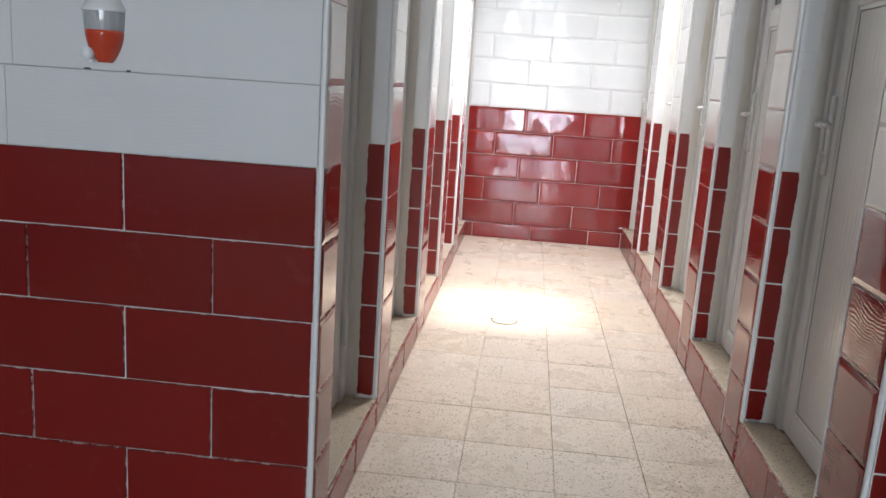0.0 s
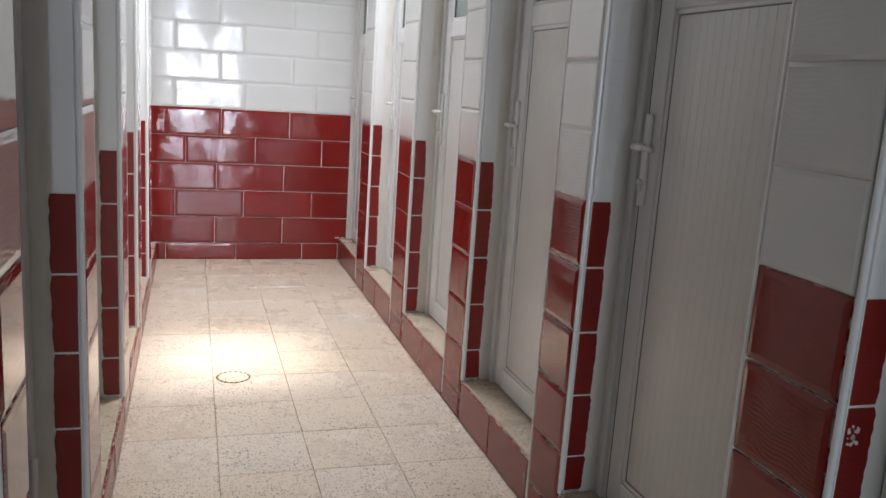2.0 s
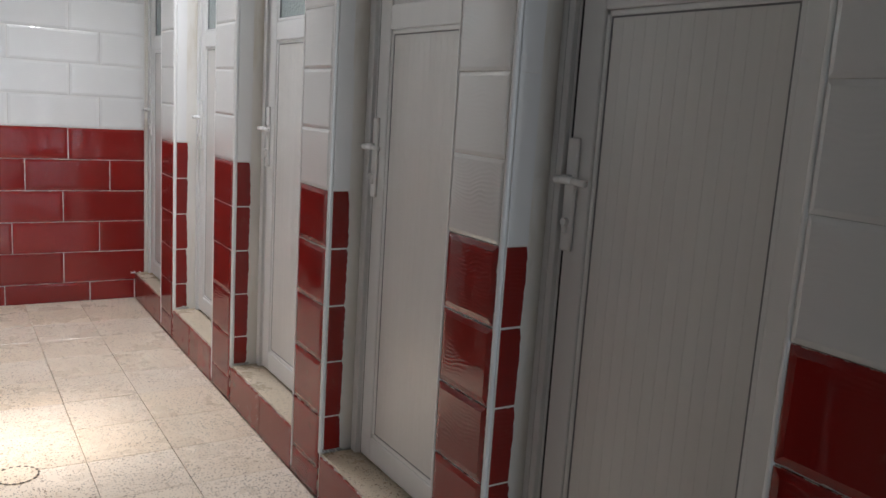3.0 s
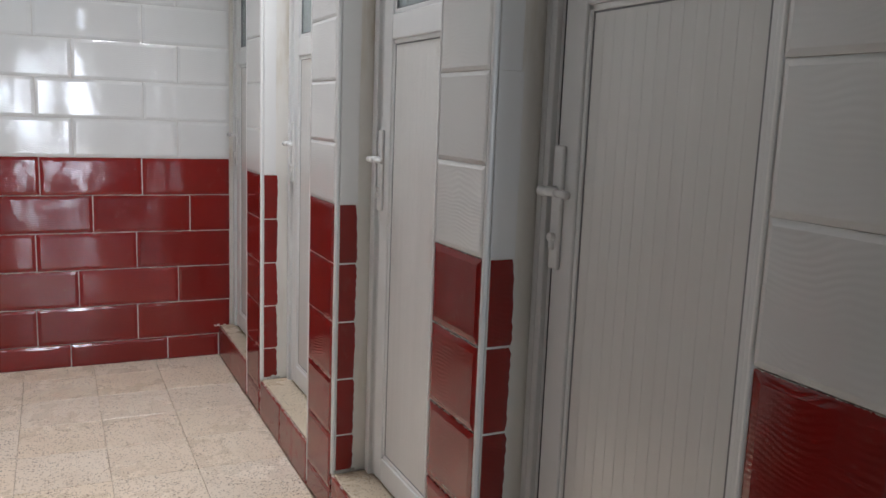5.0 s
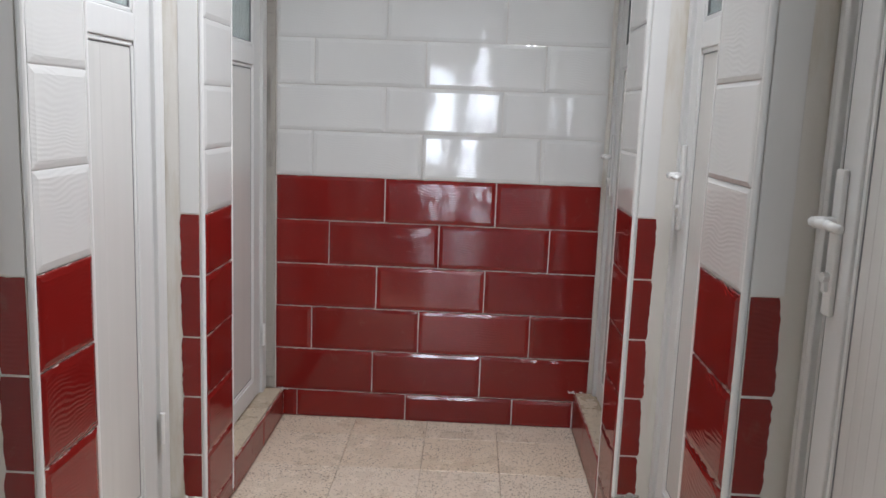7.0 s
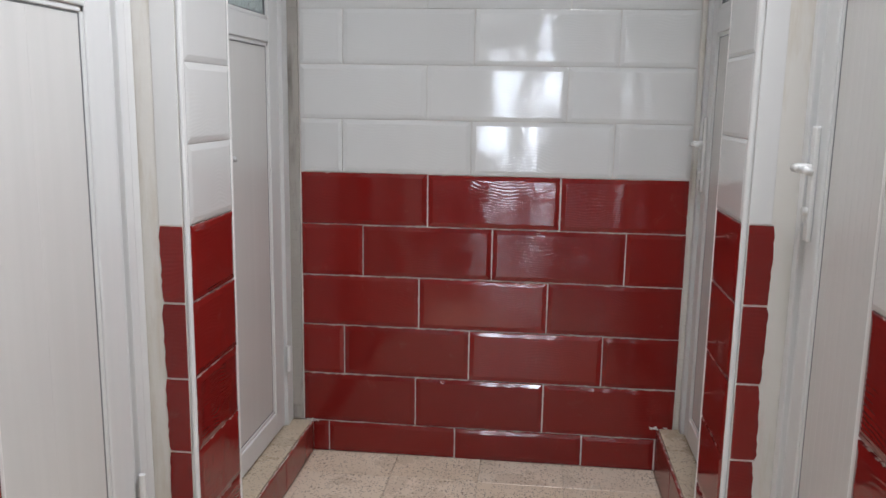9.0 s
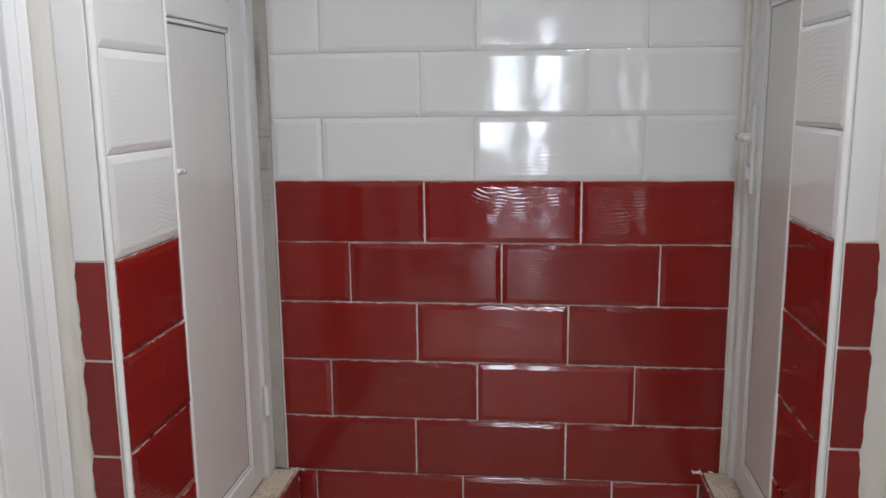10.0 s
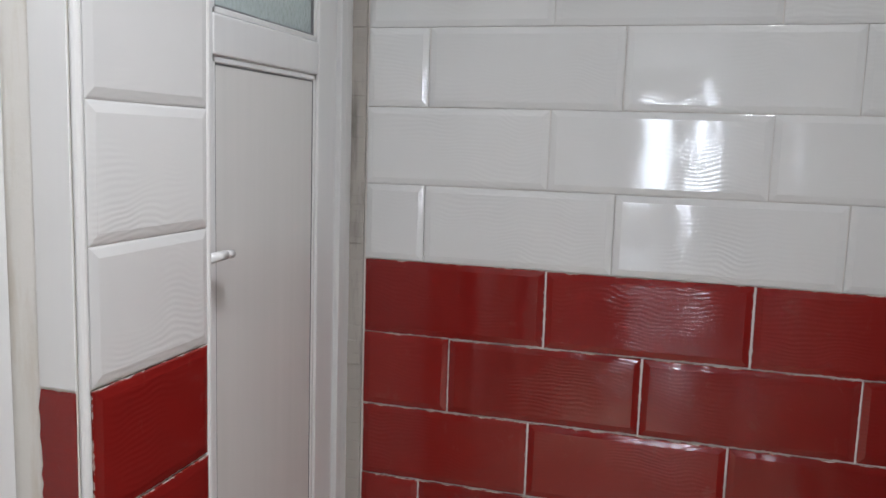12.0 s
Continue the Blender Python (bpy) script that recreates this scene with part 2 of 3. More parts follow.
def rows_from(red_top, pitch, base):
    """Tile courses as (z0, z1, is_red, index), red below red_top and white above."""
    out = []
    z, i = red_top, 0
    while z > base + 0.02:
        out.append((max(z - pitch, base), z, True, i))
        z -= pitch
        i += 1
    z, i = red_top, 0
    while z < TOP:
        out.append((z, min(z + pitch, TOP), False, i))
        z += pitch
        i += 1
    return out


# ---- the plan ----
XR, XL = 0.654, -0.556          # tiled faces of the two rows of pillars
SILL_R, SILL_L = 0.158, 0.116   # tops of the door sills
RIGHT = [(-0.941, -0.667, 1.010), (-1.910, -1.630, 1.000), (-2.844, -2.600, 0.998), (-3.741, -3.517, 0.988), (-4.679, -4.423, 0.978), (-5.620, -5.365, 0.978)]
LEFT = [(-1.011, -0.724, 0.976), (-1.927, -1.690, 0.981), (-2.752, -2.505, 0.979), (-3.767, -3.520, 0.981)]
FRONT_Y = -4.620
YB, XW = -14.0, -2.60           # back wall of the lobby, lobby's far side
CEIL = 2.75


def structure(name, label, category, loc=(0, 0, 0)):
    return empty(name, loc, label, category, kind="structure")


# floor bed, and ground outside
tagged(part("ground", boxed(-60, 60, -60, 60, -0.30, -0.20), YARD), "grey concrete yard ground around the building", "ground", kind="structure")
floor = tagged(part("floor", boxed(XW - 0.2, 2.4, YB - 0.6, 0.3, -0.20, -0.006), JOINT), "worn cream terrazzo tile floor with dark joints", "floor", kind="structure")
bm = bmesh.new()
box(bm, XW - 0.2, ROOF[0], YB - 0.2, 0.3, CEIL, CEIL + 0.06)
box(bm, ROOF[1], 2.4, YB - 0.2, 0.3, CEIL, CEIL + 0.06)
box(bm, ROOF[0], ROOF[1], YB - 0.2, ROOF[2], CEIL, CEIL + 0.06)
box(bm, ROOF[0], ROOF[1], ROOF[3], 0.3, CEIL, CEIL + 0.06)
tagged(part("ceiling", bm, RENDER), "unseen white ceiling slab with an added opening that shapes the light", "ceiling", kind="structure")

# end wall
wall_end = tagged(part("wall_end", boxed(-2.2, 2.2, 0.008, 0.25, 0, CEIL), GROUT), "end wall of white tiles above glossy red tiles", "wall", kind="structure")
# unseen lobby walls, added and kept dark to dim reflections in the tiles
tagged(part("wall_lobby_side", boxed(XW - 0.2, XW, YB, FRONT_Y + 0.01, 0, CEIL), LOBBY_UNSEEN), "unseen lobby side wall, added dark to dim reflections", "wall", kind="structure")
bm = bmesh.new()
box(bm, XW - 0.2, -0.90, YB - 0.2, YB, 0, CEIL)
box(bm, 0.50, 2.2, YB - 0.2, YB, 0, CEIL)
box(bm, -0.90, 0.50, YB - 0.2, YB, 2.30, CEIL)
# added post, splits the entrance's reflection in the end wall
box(bm, -0.12, 0.14, YB - 0.2, YB, 0, 2.30)
tagged(part("wall_entrance", bm, LOBBY_UNSEEN), "unseen dark wall added round two entrance openings", "wall", kind="structure")
tagged(part("wall_lobby_right", boxed(XR + 0.0, 0.92, YB, -6.30, 0, CEIL), LOBBY_UNSEEN), "unseen dark wall added beside the entrance", "wall", kind="structure")

# walls over the doors, stall back walls and partitions
tagged(part("wall_right", boxed(XR + 0.008, 0.90, -6.30, 0.008, 2.16, CEIL), PLASTER), "white plaster wall over the row of doors", "wall", kind="structure")
tagged(part("wall_left", boxed(-0.80, XL - 0.008, FRONT_Y + 0.185, 0.008, 2.12, CEIL), PLASTER), "white plaster wall over the row of doors", "wall", kind="structure")
bm = bmesh.new()
box(bm, 2.0, 2.2, YB, 0.008, 0, 1.75)
box(bm, 2.0, 2.2, YB, 0.008, 2.35, CEIL)
# piers between unseen windows, added so daylight reaches the frosted door panes
for y0, y1 in ((-0.25, 0.008), (-1.35, -0.75), (-2.3, -1.7), (-3.25, -2.7), (-4.15, -3.6), (-5.1, -4.55), (YB, -5.5)):
    box(bm, 2.0, 2.2, y0, y1, 1.75, 2.35)
tagged(part("wall_back_right", bm, PLASTER), "unseen plaster back wall of the stalls, small windows added for light", "wall", kind="structure")
bm = bmesh.new()
box(bm, -2.0, -1.9, FRONT_Y + 0.2, 0.008, 0, CEIL)
tagged(part("wall_back_left", bm, PLASTER), "plain white plaster back wall of the stalls", "wall", kind="structure")
for k, (y0, y1, _) in enumerate(RIGHT):
    c = (y0 + y1) / 2
    tagged(part("wall_partition_right_%d" % (k + 1), boxed(0.90, 2.0, c - 0.05, c + 0.05, 0, CEIL), PLASTER), "white plaster partition between stalls", "wall", kind="structure")
for k, (y0, y1, _) in enumerate(LEFT):
    c = (y0 + y1) / 2
    tagged(part("wall_partition_left_%d" % (k + 1), boxed(-1.9, -0.80, c - 0.05, c + 0.05, 0, CEIL), PLASTER), "white plaster partition between stalls", "wall", kind="structure")


CUT_MESH = {}


def put_cut_tile(parent, corner, side, w, h):
    """A strip of red tile on a reveal, its outer edge cut by hand and ragged."""
    key = (side, round(h, 3), rng.randrange(4))
    if key not in CUT_MESH:
        bm = bmesh.new()
        n = 14
        rim = []
        drift = rng.uniform(-0.003, 0.004)
        for i in range(n + 1):
            t = i / n
            rim.append((w + drift * (t - 0.5) * 2 + rng.uniform(-0.0016, 0.0016) - (0.003 if i in (0, n) else 0), (t - 0.5) * h))
        pts = [(0.0, -h / 2)] + rim + [(0.0, h / 2)]
        back = [bm.verts.new((side * x, 0.0, z)) for x, z in pts]
        front = [bm.verts.new((side * (x if x > 0 else 0.0008), -0.0070, z * (1 - 0.003 / h))) for x, z in pts]
        for i in range(len(pts)):
            k = (i + 1) % len(pts)
            bm.faces.new((back[i], back[k], front[k], front[i]))
        bm.faces.new(front)
        bmesh.ops.recalc_face_normals(bm, faces=bm.faces)
        me = bpy.data.meshes.new("cut_tile")
        bm.to_mesh(me)
        bm.free()
        me.materials.append(RED)
        CUT_MESH[key] = me
    ob = new("cut_tile", CUT_MESH[key])
    ob.parent = parent
    ob.matrix_basis = Matrix.Translation(Vector(corner) - parent.location) @ pose(0, 0, 0, rng.uniform(-0.15, 0.15), rng.uniform(-0.3, 0.3), 0)
    return ob


def pillar(name, side, y0, y1, red_top, sill, jointed=False, splash=0.0):
    """A tiled pillar between two doors: corridor face, narrow tiled reveal, plaster and corner bead. side 1: right, -1: left."""
    face = XR if side > 0 else XL
    ob = structure(name, "white plastered pillar with red and white tiles and corner beads", "pillar", (face + side * 0.13, (y0 + y1) / 2, 0))

    def put(pname, bm2, mat, label=""):
        bmesh.ops.translate(bm2, verts=bm2.verts, vec=-ob.location)
        return part(pname, bm2, mat, ob, label)

    f = face + side * 0.008
    put("core", boxed(f, face + side * 0.25, y0 + 0.008, y1 - 0.004, 0, CEIL, bev=0.002), PLASTER, "white plaster core")
    # rounded corner beads
    for yy in (y0 + 0.004, y1 - 0.001):
        bm2 = bmesh.new()
        rod(bm2, (face + side * 0.0075, yy + (0.0035 if yy < (y0 + y1) / 2 else -0.0035), 0.02 if yy > y0 + 0.1 else sill), (face + side * 0.0075, yy + (0.0035 if yy < (y0 + y1) / 2 else -0.0035), TOP), 0.0068, 12)
        put("corner_bead", bm2, BEAD, "white rounded corner bead")
    turn = -90 if side > 0 else 90
    pitch = 0.180
    a, c = y0 + 0.014, y1 - 0.008
    for z0, z1, red, i in rows_from(red_top, pitch, 0.0):
        mat = RED if red else WHITE
        put_tile(ob, (f, (a + c) / 2, (z0 + z1) / 2), turn, c - a - 0.002, z1 - z0 - (GAP if red else 0.0007), mat, 0.015 if red or side < 0 else 0.009)
        if red and z1 > sill + 0.02:
            zz = max(z0, sill + 0.006)
            put_cut_tile(ob, (face + side * 0.016, y0 + 0.008, (zz + z1) / 2), side, 0.054, z1 - zz - GAP)
    # skim coat of plaster on the reveal, and the white strip of tile above the red ones
    put("skim_coat", boxed(face + side * 0.0145, face + side * 0.25, y0 + 0.0030, y0 + 0.0078, sill, CEIL - 0.002, bev=0.0008), PLASTER, "cream stained skim coat")
    joints = [red_top + 0.001] + ([red_top + pitch * i for i in (2, 4)] if jointed else []) + [TOP]
    for z0, z1 in zip(joints, joints[1:]):
        put("reveal_tile", boxed(face + side * 0.0150, face + side * (0.066 + rng.uniform(-0.004, 0.006)), y0 + 0.0012, y0 + 0.0075, z0, z1 - 0.0006, bev=0.0006), BEAD, "white painted tile smeared with plaster")
    # mortar left at the foot of the reveal
    bm2 = bmesh.new()
    for _ in range(9):
        xx = rng.uniform(0.012, 0.075)
        r = rng.uniform(0.004, 0.010)
        bmesh.ops.create_icosphere(bm2, subdivisions=1, radius=1.0, matrix=Matrix.Translation((face + side * xx, y0 + rng.uniform(-0.001, 0.006), sill + rng.uniform(0, 0.006))) @ Matrix.Diagonal((r * rng.uniform(0.8, 1.6), r * 0.6, r * rng.uniform(0.6, 1.4), 1)))
    put("mortar_crumbs", bm2, DIRTY if side > 0 else GROUT, "rough dried mortar")
    # chips and splashes of white plaster on one pillar's red tiles
    if not splash:
        return ob
    bm2 = bmesh.new()
    spots = [(0.022 + rng.random() * 0.020, splash + rng.uniform(-0.016, 0.016), rng.uniform(0.0015, 0.0045)) for _ in range(14)]
    for xx, zz, r in spots:
        n = 7
        vs = [bm2.verts.new((face + side * (xx + r * rng.uniform(0.4, 1.2) * math.cos(6.283 * q / n)), y0 - 0.0004, zz + r * rng.uniform(0.4, 1.5) * math.sin(6.283 * q / n))) for q in range(n)]
        fc = bm2.faces.new(vs)
        up = bmesh.ops.extrude_face_region(bm2, geom=[fc])["geom"]
        bmesh.ops.translate(bm2, verts=[v for v in up if isinstance(v, bmesh.types.BMVert)], vec=(0, 0.0016, 0))
    put("plaster_splashes", bm2, GROUT, "splashes of white plaster")
    return ob


for k, (y0, y1, rt) in enumerate(RIGHT):
    pillar("pillar_right_%d" % (k + 1), 1, y0, y1, rt, SILL_R, k in (2, 3), 0.75 if k == 4 else 0.0)
for k, (y0, y1, rt) in enumerate(LEFT):
    pillar("pillar_left_%d" % (k + 1), -1, y0, y1, rt, SILL_L)


def kerb(name, side, y0, y1, sill):
    """The raised threshold under a door: terrazzo slab on a red tiled riser."""
    face = XR if side > 0 else XL
    ob = structure(name, "terrazzo door sill on a red tiled riser", "threshold", (face + side * 0.1, (y0 + y1) / 2, 0))

    def put(pname, bm2, mat, label=""):
        bmesh.ops.translate(bm2, verts=bm2.verts, vec=-ob.location)
        return part(pname, bm2, mat, ob, label)

    put("core", boxed(face + side * 0.008, face + side * 0.26, y0, y1, 0, sill - 0.022), GROUT)
    put("slab", boxed(face + side * 0.009, face + side * 0.26, y0 + 0.002, y1 - 0.002, sill - 0.022, sill, bev=0.003, seg=2), SILLSTONE, "worn terrazzo slab")
    n = 2
    step = (y1 - y0) / n
    cut = step * (0.9 + 0.25 * rng.random())
    for a, c in ((y0, y0 + cut), (y0 + cut, y1)):
        put_tile(ob, (face + side * 0.008, (a + c) / 2, (sill - 0.004) / 2), -90 if side > 0 else 90, c - a - GAP, sill - 0.006, RED_DUSTY, 0.004)
    return ob


right_open = [(RIGHT[0][1], 0.0)] + [(RIGHT[k + 1][1], RIGHT[k][0]) for k in range(5)] + [(-6.30, -5.62)]
left_open = [(LEFT[0][1], 0.0)] + [(LEFT[k + 1][1], LEFT[k][0]) for k in range(3)] + [(-4.432, LEFT[3][0])]
for k, (y0, y1) in enumerate(right_open):
    kerb("threshold_right_%d" % (k + 1), 1, y0, y1, SILL_R)
for k, (y0, y1) in enumerate(left_open):
    kerb("threshold_left_%d" % (k + 1), -1, y0, y1, SILL_L)


def plastic_door(name, side, y0, y1, sill, fx, boards):
    """White PVC door: outer frame, leaf with boarded lower panel and frosted upper pane, lever handle on a long plate."""
    face = XR if side > 0 else XL
    ob = empty(name, (face + side * fx, (y0 + y1) / 2, sill), "closed white PVC stall door with frosted upper pane", "door", "stall doors", "structure")
    o = ob.location
    top = 2.0 + sill - 0.0

    def put(pname, bm2, mat, parent=ob, label="", smooth=False):
        bmesh.ops.translate(bm2, verts=bm2.verts, vec=-o)
        return part(pname, bm2, mat, parent, label, smooth)

    def b(d0, d1, a, c, z0, z1, bev=0.0, seg=1):
        return boxed(face + side * d0, face + side * d1, a, c, z0, z1, bev=bev, seg=seg)

    # outer frame: two stepped jambs and the head
    fw = 0.040
    f1 = fw if side > 0 else 0.068
    for a, c, inner in ((y0, y0 + fw, 1), (y1 - f1, y1, -1)):
        g = (a + c) / 2
        bm2 = b(fx, fx + 0.06, a, g - 0.0020, sill, top, 0.003, 2)
        box(bm2, face + side * (fx + 0.002), face + side * (fx + 0.06), g + 0.0020, c, sill, top, 0.003, 2)
        e = c if inner > 0 else a
        box(bm2, face + side * (fx + 0.012), face + side * (fx + 0.06), e, e + inner * 0.006, sill, top, 0.002)
        put("jamb", bm2, PVC)
        # grey strip paints the shade at the bottom of the groove
        put("groove", b(fx + 0.009, fx + 0.055, g - 0.0022, g + 0.0022, sill + 0.002, top - 0.002), SEAL_AND_SHADE, label="dark strip as painted shade in the groove between the two profiles")
    put("head", b(fx, fx + 0.06, y0 + fw, y1 - f1, top - fw, top, 0.003, 2), PVC)
    g0, g1 = y0 + fw + 0.004, y1 - f1 - 0.004
    # dark strips near the face stand in for shade in the leaf's gap
    bm2 = b(fx + 0.015, fx + 0.05, g0 - 0.004, g0 + 0.014, sill + 0.004, top - fw)
    box(bm2, face + side * (fx + 0.015), face + side * (fx + 0.05), g1 - 0.020, g1 + 0.004, sill + 0.004, top - fw)
    box(bm2, face + side * (fx + 0.015), face + side * (fx + 0.05), g0 + 0.014, g1 - 0.014, top - fw - 0.02, top - fw)
    put("gap_strip", bm2, RECESS_SHADE, label="dark strip that paints the gap's shade")
    # leaf: stiles and rails
    s0, s1 = g0 + (0.010 if side > 0 else 0.004), g1 - (0.011 if side > 0 else 0.006)
    sw = 0.066 if side > 0 else 0.092
    lx0, lx1 = fx + 0.010, fx + 0.055
    zt = top - fw - 0.006
    zb = sill + 0.008
    p0, p1 = sill + 0.085, sill + 1.315        # boarded panel
    q0, q1 = sill + 1.385, zt - 0.085          # pane
    leaf = put("leaf", b(lx0 + 0.008, lx1, s0 + 0.01, s1 - 0.01, zb, p1 + 0.03), PVC)
    for a, c in ((s0, s0 + sw), (s1 - sw, s1)):
        put("stile", b(lx0, lx1 + 0.001, a, c, zb, zt, 0.006, 3), PVC, leaf)
    for z0, z1 in ((zb, p0), (p1, q0), (q1, zt)):
        put("rail", b(lx0, lx1 + 0.001, s0 + sw - 0.001, s1 - sw + 0.001, z0, z1, 0.006, 3), PVC, leaf)
    i0, i1 = s0 + sw, s1 - sw
    # beads round the panel and pane
    for z0, z1 in ((p0, p1), (q0, q1)):
        bm2 = bmesh.new()
        for a, c, u, v in ((i0, i0 + 0.012, z0, z1), (i1 - 0.012, i1, z0, z1), (i0, i1, z0, z0 + 0.012), (i0, i1, z1 - 0.012, z1)):
            box(bm2, face + side * (lx0 + 0.0045), face + side * (lx0 + 0.02), a, c, u, v, 0.002)
        put("glazing_bead", bm2, PVC, leaf)
        bm2 = bmesh.new()
        for a, c, u, v in ((i0 + 0.012, i0 + 0.0160, z0 + 0.012, z1 - 0.012), (i1 - 0.0160, i1 - 0.012, z0 + 0.012, z1 - 0.012), (i0 + 0.0160, i1 - 0.0160, z0 + 0.012, z0 + 0.0155), (i0 + 0.0160, i1 - 0.0160, z1 - 0.0155, z1 - 0.012)):
            box(bm2, face + side * (lx0 + 0.007), face + side * (lx0 + 0.02), a, c, u, v)
        put("seal", bm2, SEAL_AND_SHADE, leaf)
    n = boards
    w = (i1 - i0 - 0.032) / n
    for k in range(n):
        a = i0 + 0.0160 + k * w
        put("board", b(lx0 + 0.0075, lx0 + 0.02, a + 0.0001, a + w - 0.0001, p0 + 0.0155, p1 - 0.0155, 0.0004), BOARD, leaf)
    glass = put("pane", b(lx0 + 0.012, lx0 + 0.018, i0 + 0.002, i1 - 0.002, q0 + 0.002, q1 - 0.002), FROST, leaf, "patterned frosted glass")
    glass.visible_shadow = False
    # handle: far side on the right row, near side on the left row
    hy = s1 - 0.016 if side > 0 else s0 + 0.016
    way = -1 if side > 0 else 1
    hz = sill + 0.980
    plate = put("handle_plate", b(lx0 - 0.010, lx0, hy - 0.015, hy + 0.015, hz - 0.150, hz + 0.085, 0.005, 3), HANDLE, ob, "long white handle plate")
    bm2 = bmesh.new()
    hx = face + side * (lx0 - 0.040)
    rod(bm2, (face + side * (lx0 - 0.008), hy, hz), (hx, hy, hz), 0.0095)
    rod(bm2, (hx, hy - way * 0.008, hz), (hx, hy + way * 0.045, hz + 0.001), 0.0085, 14, 0.0080)
    rod(bm2, (hx, hy + way * 0.040, hz + 0.001), (hx + side * 0.006, hy + way * 0.076, hz - 0.002), 0.0080, 14, 0.0072)
    put("lever", bm2, HANDLE, plate, "white lever", True)
    bm2 = bmesh.new()
    rod(bm2, (face + side * (lx0 - 0.006), hy, hz - 0.088), (face + side * (lx0 - 0.020), hy, hz - 0.088), 0.0085)
    box(bm2, face + side * (lx0 - 0.018), face + side * (lx0 - 0.006), hy - 0.005, hy + 0.005, hz - 0.112, hz - 0.088, 0.002)
    put("lock_cylinder", bm2, HANDLE, plate)
    # hinges on the other side
    ky = s0 - 0.004 if side > 0 else s1 + 0.004
    for hz2 in (sill + 0.25, sill + 1.70):
        bm2 = bmesh.new()
        rod(bm2, (face + side * (fx - 0.006), ky, hz2 - 0.045), (face + side * (fx - 0.006), ky, hz2 + 0.045), 0.008, 10)
        put("hinge", bm2, HANDLE, ob, "white barrel hinge")
    return ob


for k, (y0, y1) in enumerate(right_open):
    plastic_door("door_right_%d" % (k + 1), 1, y0, y1, SILL_R, 0.073 if k == 0 else 0.108, 14)
for k, (y0, y1) in enumerate(left_open):
    plastic_door("door_left_%d" % (k + 1), -1, y0, y1, SILL_L, 0.073 if k == 0 else 0.108, 1 if k == 0 else 2)

# mortar strips between the end wall's tiles and the door frames
for x0, x1, nm in ((-0.632, -0.596, "mortar_strip_1"), (0.716, 0.730, "mortar_strip_2")):
    bm = bmesh.new()
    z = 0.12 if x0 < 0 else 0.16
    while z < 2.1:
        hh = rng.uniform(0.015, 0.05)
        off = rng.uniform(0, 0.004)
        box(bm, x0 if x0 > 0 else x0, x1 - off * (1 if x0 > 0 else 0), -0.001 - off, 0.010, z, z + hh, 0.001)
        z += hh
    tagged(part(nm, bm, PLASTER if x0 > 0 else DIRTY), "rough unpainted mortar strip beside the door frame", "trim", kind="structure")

# dried mortar where the sills meet the end wall
for nm, cx, cz in (("mortar_patch_1", XL - 0.01, SILL_L), ("mortar_patch_2", XR + 0.005, SILL_R)):
    bm = bmesh.new()
    for _ in range(26):
        r = rng.uniform(0.003, 0.006)
        up = rng.random() < 0.5
        at = (cx + rng.uniform(-0.030, 0.030) if up else cx + rng.uniform(-0.006, 0.010), rng.uniform(-0.004, 0.004), cz + rng.uniform(-0.006, 0.004) if up else rng.uniform(0.004, cz))
        bmesh.ops.create_icosphere(bm, subdivisions=1, radius=1.0, matrix=Matrix.Translation(at) @ pose(0, 0, 0, rng.uniform(0, 90), rng.uniform(0, 90), 0) @ Matrix.Diagonal((r, r * 0.6, r * rng.uniform(0.6, 1.5), 1)))
    tagged(part(nm, bm, GROUT), "rough dried mortar in the corner by the sill", "mortar", kind="structure")

# ---- things ----
# soap dispenser on the front wall
DX, DZ = -1.050, 1.247
disp = empty("soap_dispenser", (DX, FRONT_Y, DZ), "wall soap dispenser half full of orange-red liquid soap", "soap dispenser")
disp.scale = (0.88, 0.62, 0.90)


def shell(w0, w1, d0, d1, z0, z1, steps, bulge):
    """A D-shaped shell against the wall, lofted from z0 to z1."""
    bm2 = bmesh.new()
    rings = []
    for i in range(steps + 1):
        t = i / steps
        e = math.sin(t * math.pi / 2) ** bulge
        w, d, z = w0 + (w1 - w0) * e, d0 + (d1 - d0) * e, z0 + (z1 - z0) * t
        ring = [bm2.verts.new((-w, 0, z))]
        for k in range(13):
            a = math.pi * k / 12
            ring.append(bm2.verts.new((-w * math.cos(a) * (1 - 0.12 * math.sin(a)), -0.006 - d * math.sin(a) ** 0.7, z)))
        ring.append(bm2.verts.new((w, 0, z)))
        rings.append(ring)
    for r0, r1 in zip(rings, rings[1:]):
        for i in range(len(r0)):
            bm2.faces.new((r0[i], r0[(i + 1) % len(r0)], r1[(i + 1) % len(r1)], r1[i]))
    bm2.faces.new(rings[0])
    bm2.faces.new(rings[-1])
    return bm2


m_cl, n_, l_, b_ = shader("clear_smoky_plastic", (0.72, 0.72, 0.72), 0.12)
b_.inputs["Transmission Weight"].default_value = 0.6
m_soap, n_, l_, b_ = shader("orange_red_liquid_soap", (0.52, 0.055, 0.022), 0.10)
l_.new(mixc(n_, l_, noise_tex(n_, l_, mapped(n_, l_), 30.0, 3), (0.50, 0.05, 0.02), (0.58, 0.075, 0.03)), b_.inputs["Base Color"])
part("clear_tank", shell(0.047, 0.050, 0.068, 0.075, 0.006, 0.052, 4, 1.0), m_cl, disp, "smoky clear upper tank")
part("soap", shell(0.016, 0.047, 0.030, 0.068, -0.070, 0.006, 10, 0.8), m_soap, disp, "orange-red liquid soap", True)
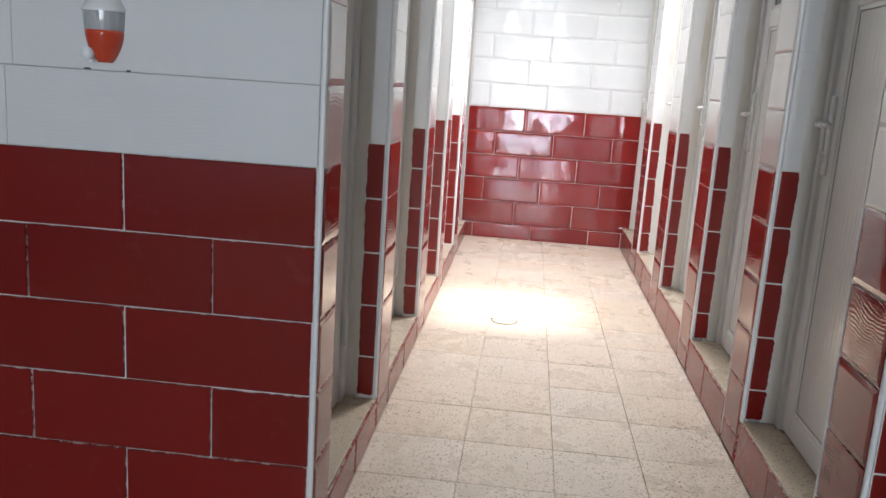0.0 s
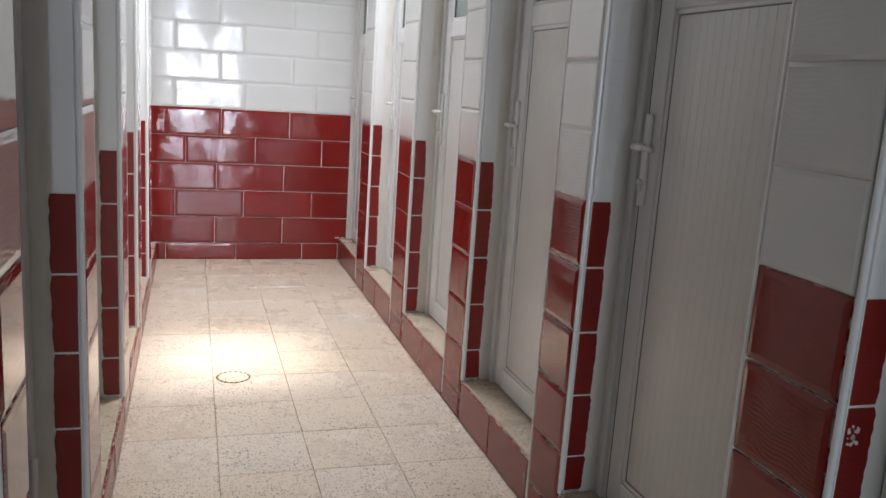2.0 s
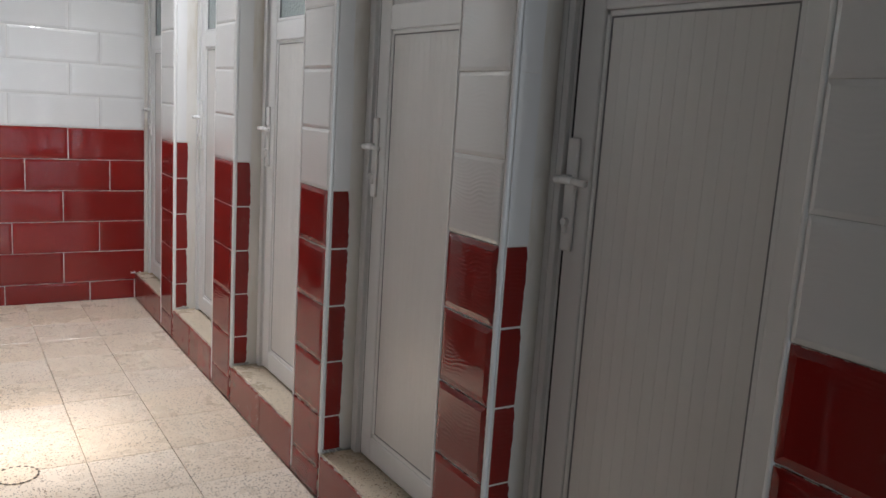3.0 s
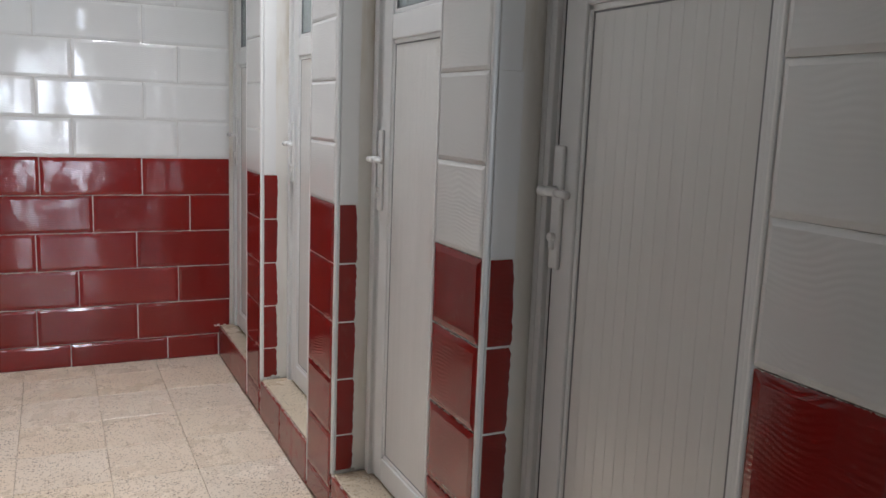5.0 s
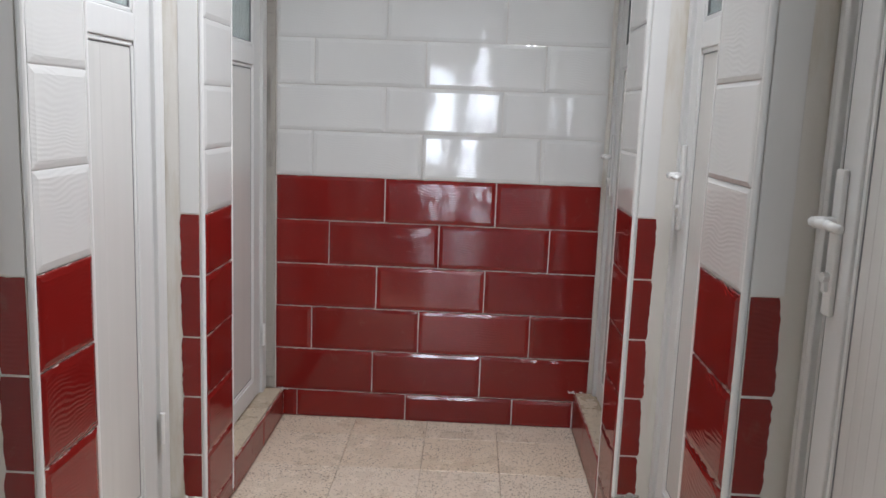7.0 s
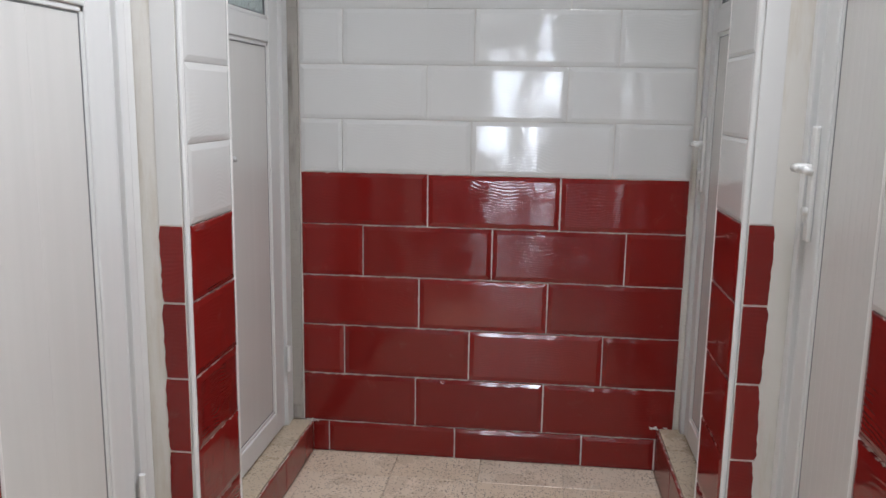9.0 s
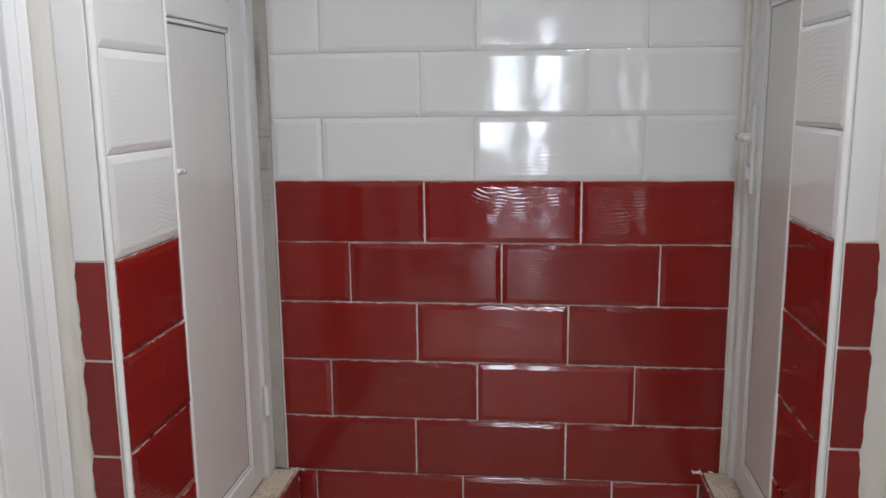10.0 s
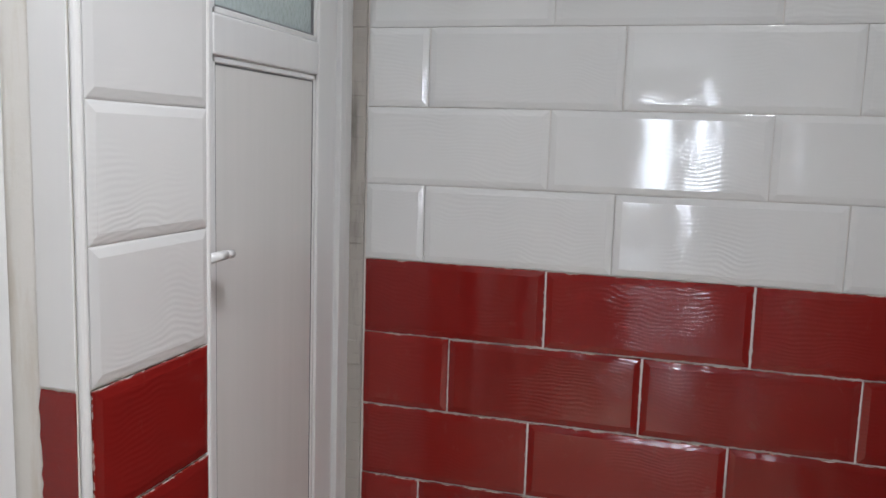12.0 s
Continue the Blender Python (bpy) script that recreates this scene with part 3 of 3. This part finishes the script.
part("lid", shell(0.053, 0.038, 0.080, 0.060, 0.050, 0.082, 6, 2.0), HANDLE, disp, "white rounded lid", True)
part("back_plate", boxed(-0.030, 0.030, -0.008, 0.0, -0.020, 0.07, bev=0.004, seg=2), HANDLE, disp)
bm = rod(bmesh.new(), (-0.026, -0.030, -0.050), (-0.026, -0.078, -0.050), 0.014, 18)
part("push_button", bm, HANDLE, disp, "white round push button", True)
bm = rod(bmesh.new(), (-0.026, -0.040, -0.058), (-0.026, -0.040, -0.070), 0.007, 12)
part("nozzle", bm, HANDLE, disp, "white outlet nozzle")

# floor drain
DRX, DRY = -0.163, -2.297
drain = empty("floor_drain", (DRX, DRY, 0.004), "round floor drain cover with a ring of dark slots", "floor drain")
bm = rod(bmesh.new(), (0, 0, -0.006), (0, 0, 0.0004), 0.0615, 48)
part("cover", bm, TERRAZZO, drain, "worn terrazzo cover disc")
# dark plates stand for the ring of slots
for k in range(18):
    a = 2 * math.pi * k / 18
    bm = boxed(-0.0060, 0.0060, -0.0030, 0.0035, -0.001, 0.0006)
    bmesh.ops.transform(bm, matrix=pose(0.066 * math.cos(a), 0.066 * math.sin(a), 0.001, 0, 0, math.degrees(a) + 90), verts=bm.verts)
    part("slot", bm, HOLE, drain)

# ---- pieces of the walls and the floor ----
# end wall courses
END_RED = [(-0.152, 0.295), (-0.375, 0.071, 0.518), (-0.178, 0.264), (-0.443, 0.0, 0.458), (-0.187, 0.262), (-0.501, -0.045, 0.402)]
END_WHITE = [(-0.445, -0.008, 0.462), (-0.159, 0.305), (-0.443, -0.003, 0.464), (-0.159, 0.305)]
for z0, z1, red, i in rows_from(1.014, 0.180, 0.0):
    cuts = END_RED[i] if red else END_WHITE[i % 4]
    low = z1 < 0.15
    edges = [XL - 0.004 if low else -0.592, *cuts, XR - 0.002 if low else 0.712]
    for a, c in zip(edges, edges[1:]):
        put_tile(wall_end, ((a + c) / 2, 0.008, (z0 + z1) / 2), 0, c - a - (GAP if red else WGAP), z1 - z0 - (GAP if red else WGAP), RED if red else WHITE)

# front wall with the dispenser, its corridor end face and its bead
wall_front = tagged(part("wall_front", boxed(XW, XL - 0.008, FRONT_Y + 0.008, FRONT_Y + 0.185, 0, CEIL), GROUT), "lobby wall of white tiles above smooth red tiles toned darker for shade", "wall", kind="structure")
bm = rod(bmesh.new(), (XL - 0.0075, FRONT_Y + 0.0075, 0.0), (XL - 0.0075, FRONT_Y + 0.0075, TOP), 0.0068, 12)
part("corner_bead", bm, BEAD, wall_front, "white rounded corner bead")
for z0, z1, red, i in rows_from(0.988, 0.1785, 0.0):
    first = -1.019 if i % 2 == 0 else -0.807
    if not red:
        first = -1.29 if i % 2 == 0 else -1.27
    edges = [XL - 0.014]
    x = first
    while x > XW:
        edges.append(x)
        x -= 0.4465
    edges.append(XW)
    for c, a in zip(edges, edges[1:]):
        put_tile(wall_front, ((a + c) / 2, FRONT_Y + 0.008, (z0 + z1) / 2), 0, c - a - (0.0022 if red else 0.0001), z1 - z0 - (0.0022 if red else 0.0006), RED_SMOOTH_SHADED if red else WHITE, 0.003 if red else 0.0012)
    put_tile(wall_front, (XL - 0.008, FRONT_Y + 0.100, (z0 + z1) / 2), 90, 0.165, z1 - z0 - (GAP if red else WGAP), RED if red else WHITE)

# old screw holes below the dispenser
for hx, hz, hw in ((-1.000, 1.169, 0.005), (-1.095, 1.169, 0.008)):
    part("screw_hole", boxed(hx - hw, hx + hw, FRONT_Y - 0.0012, FRONT_Y + 0.003, hz - 0.002, hz + 0.002, bev=0.0008), RECESS_SHADE, wall_front, "dark old screw hole")

# floor tiles
FT = 0.300
TILE_FLOOR = {}


def floor_piece(x0, x1, y0, y1):
    w, d = round(x1 - x0 - 0.002, 3), round(y1 - y0 - 0.002, 3)
    if w < 0.02 or d < 0.02:
        return
    if (w, d) not in TILE_FLOOR:
        bm2 = boxed(-w / 2, w / 2, -d / 2, d / 2, -0.012, 0)
        top = [e for e in bm2.edges if all(v.co.z > -0.001 for v in e.verts)]
        bmesh.ops.bevel(bm2, geom=top, offset=0.0008, segments=1, affect="EDGES")
        me = bpy.data.meshes.new("floor_tile")
        bm2.to_mesh(me)
        bm2.free()
        me.materials.append(TERRAZZO)
        TILE_FLOOR[(w, d)] = me
    ob = new("floor_tile", TILE_FLOOR[(w, d)])
    ob.parent = floor
    j = rng.uniform
    ob.matrix_basis = pose((x0 + x1) / 2, (y0 + y1) / 2, j(-0.0006, 0.0006), j(-0.06, 0.06), j(-0.06, 0.06), j(-0.1, 0.1))


xs = [XL + 0.0] + [-0.246, 0.052, 0.338] + [XR]
y = 0.004
ys = []
y = -2.573 + 8 * FT
while y > FRONT_Y:
    ys.append(y)
    y -= FT
ys = [0.004] + ys
for y1, y0 in zip(ys, ys[1:]):
    for x0, x1 in zip(xs, xs[1:]):
        floor_piece(x0, x1, y0, y1)
yl = ys[-1]
xs2 = [XR, 0.338] + [0.052 - FT * k for k in range(10)]
while yl > -8.2:
    for x1, x0 in zip(xs2, xs2[1:]):
        if x0 > XW - 0.2 and (yl <= FRONT_Y + 0.01 or x1 > XL):
            floor_piece(max(x0, XW) if yl <= FRONT_Y + 0.01 else max(x0, XL), x1, yl - FT, yl)
    yl -= FT
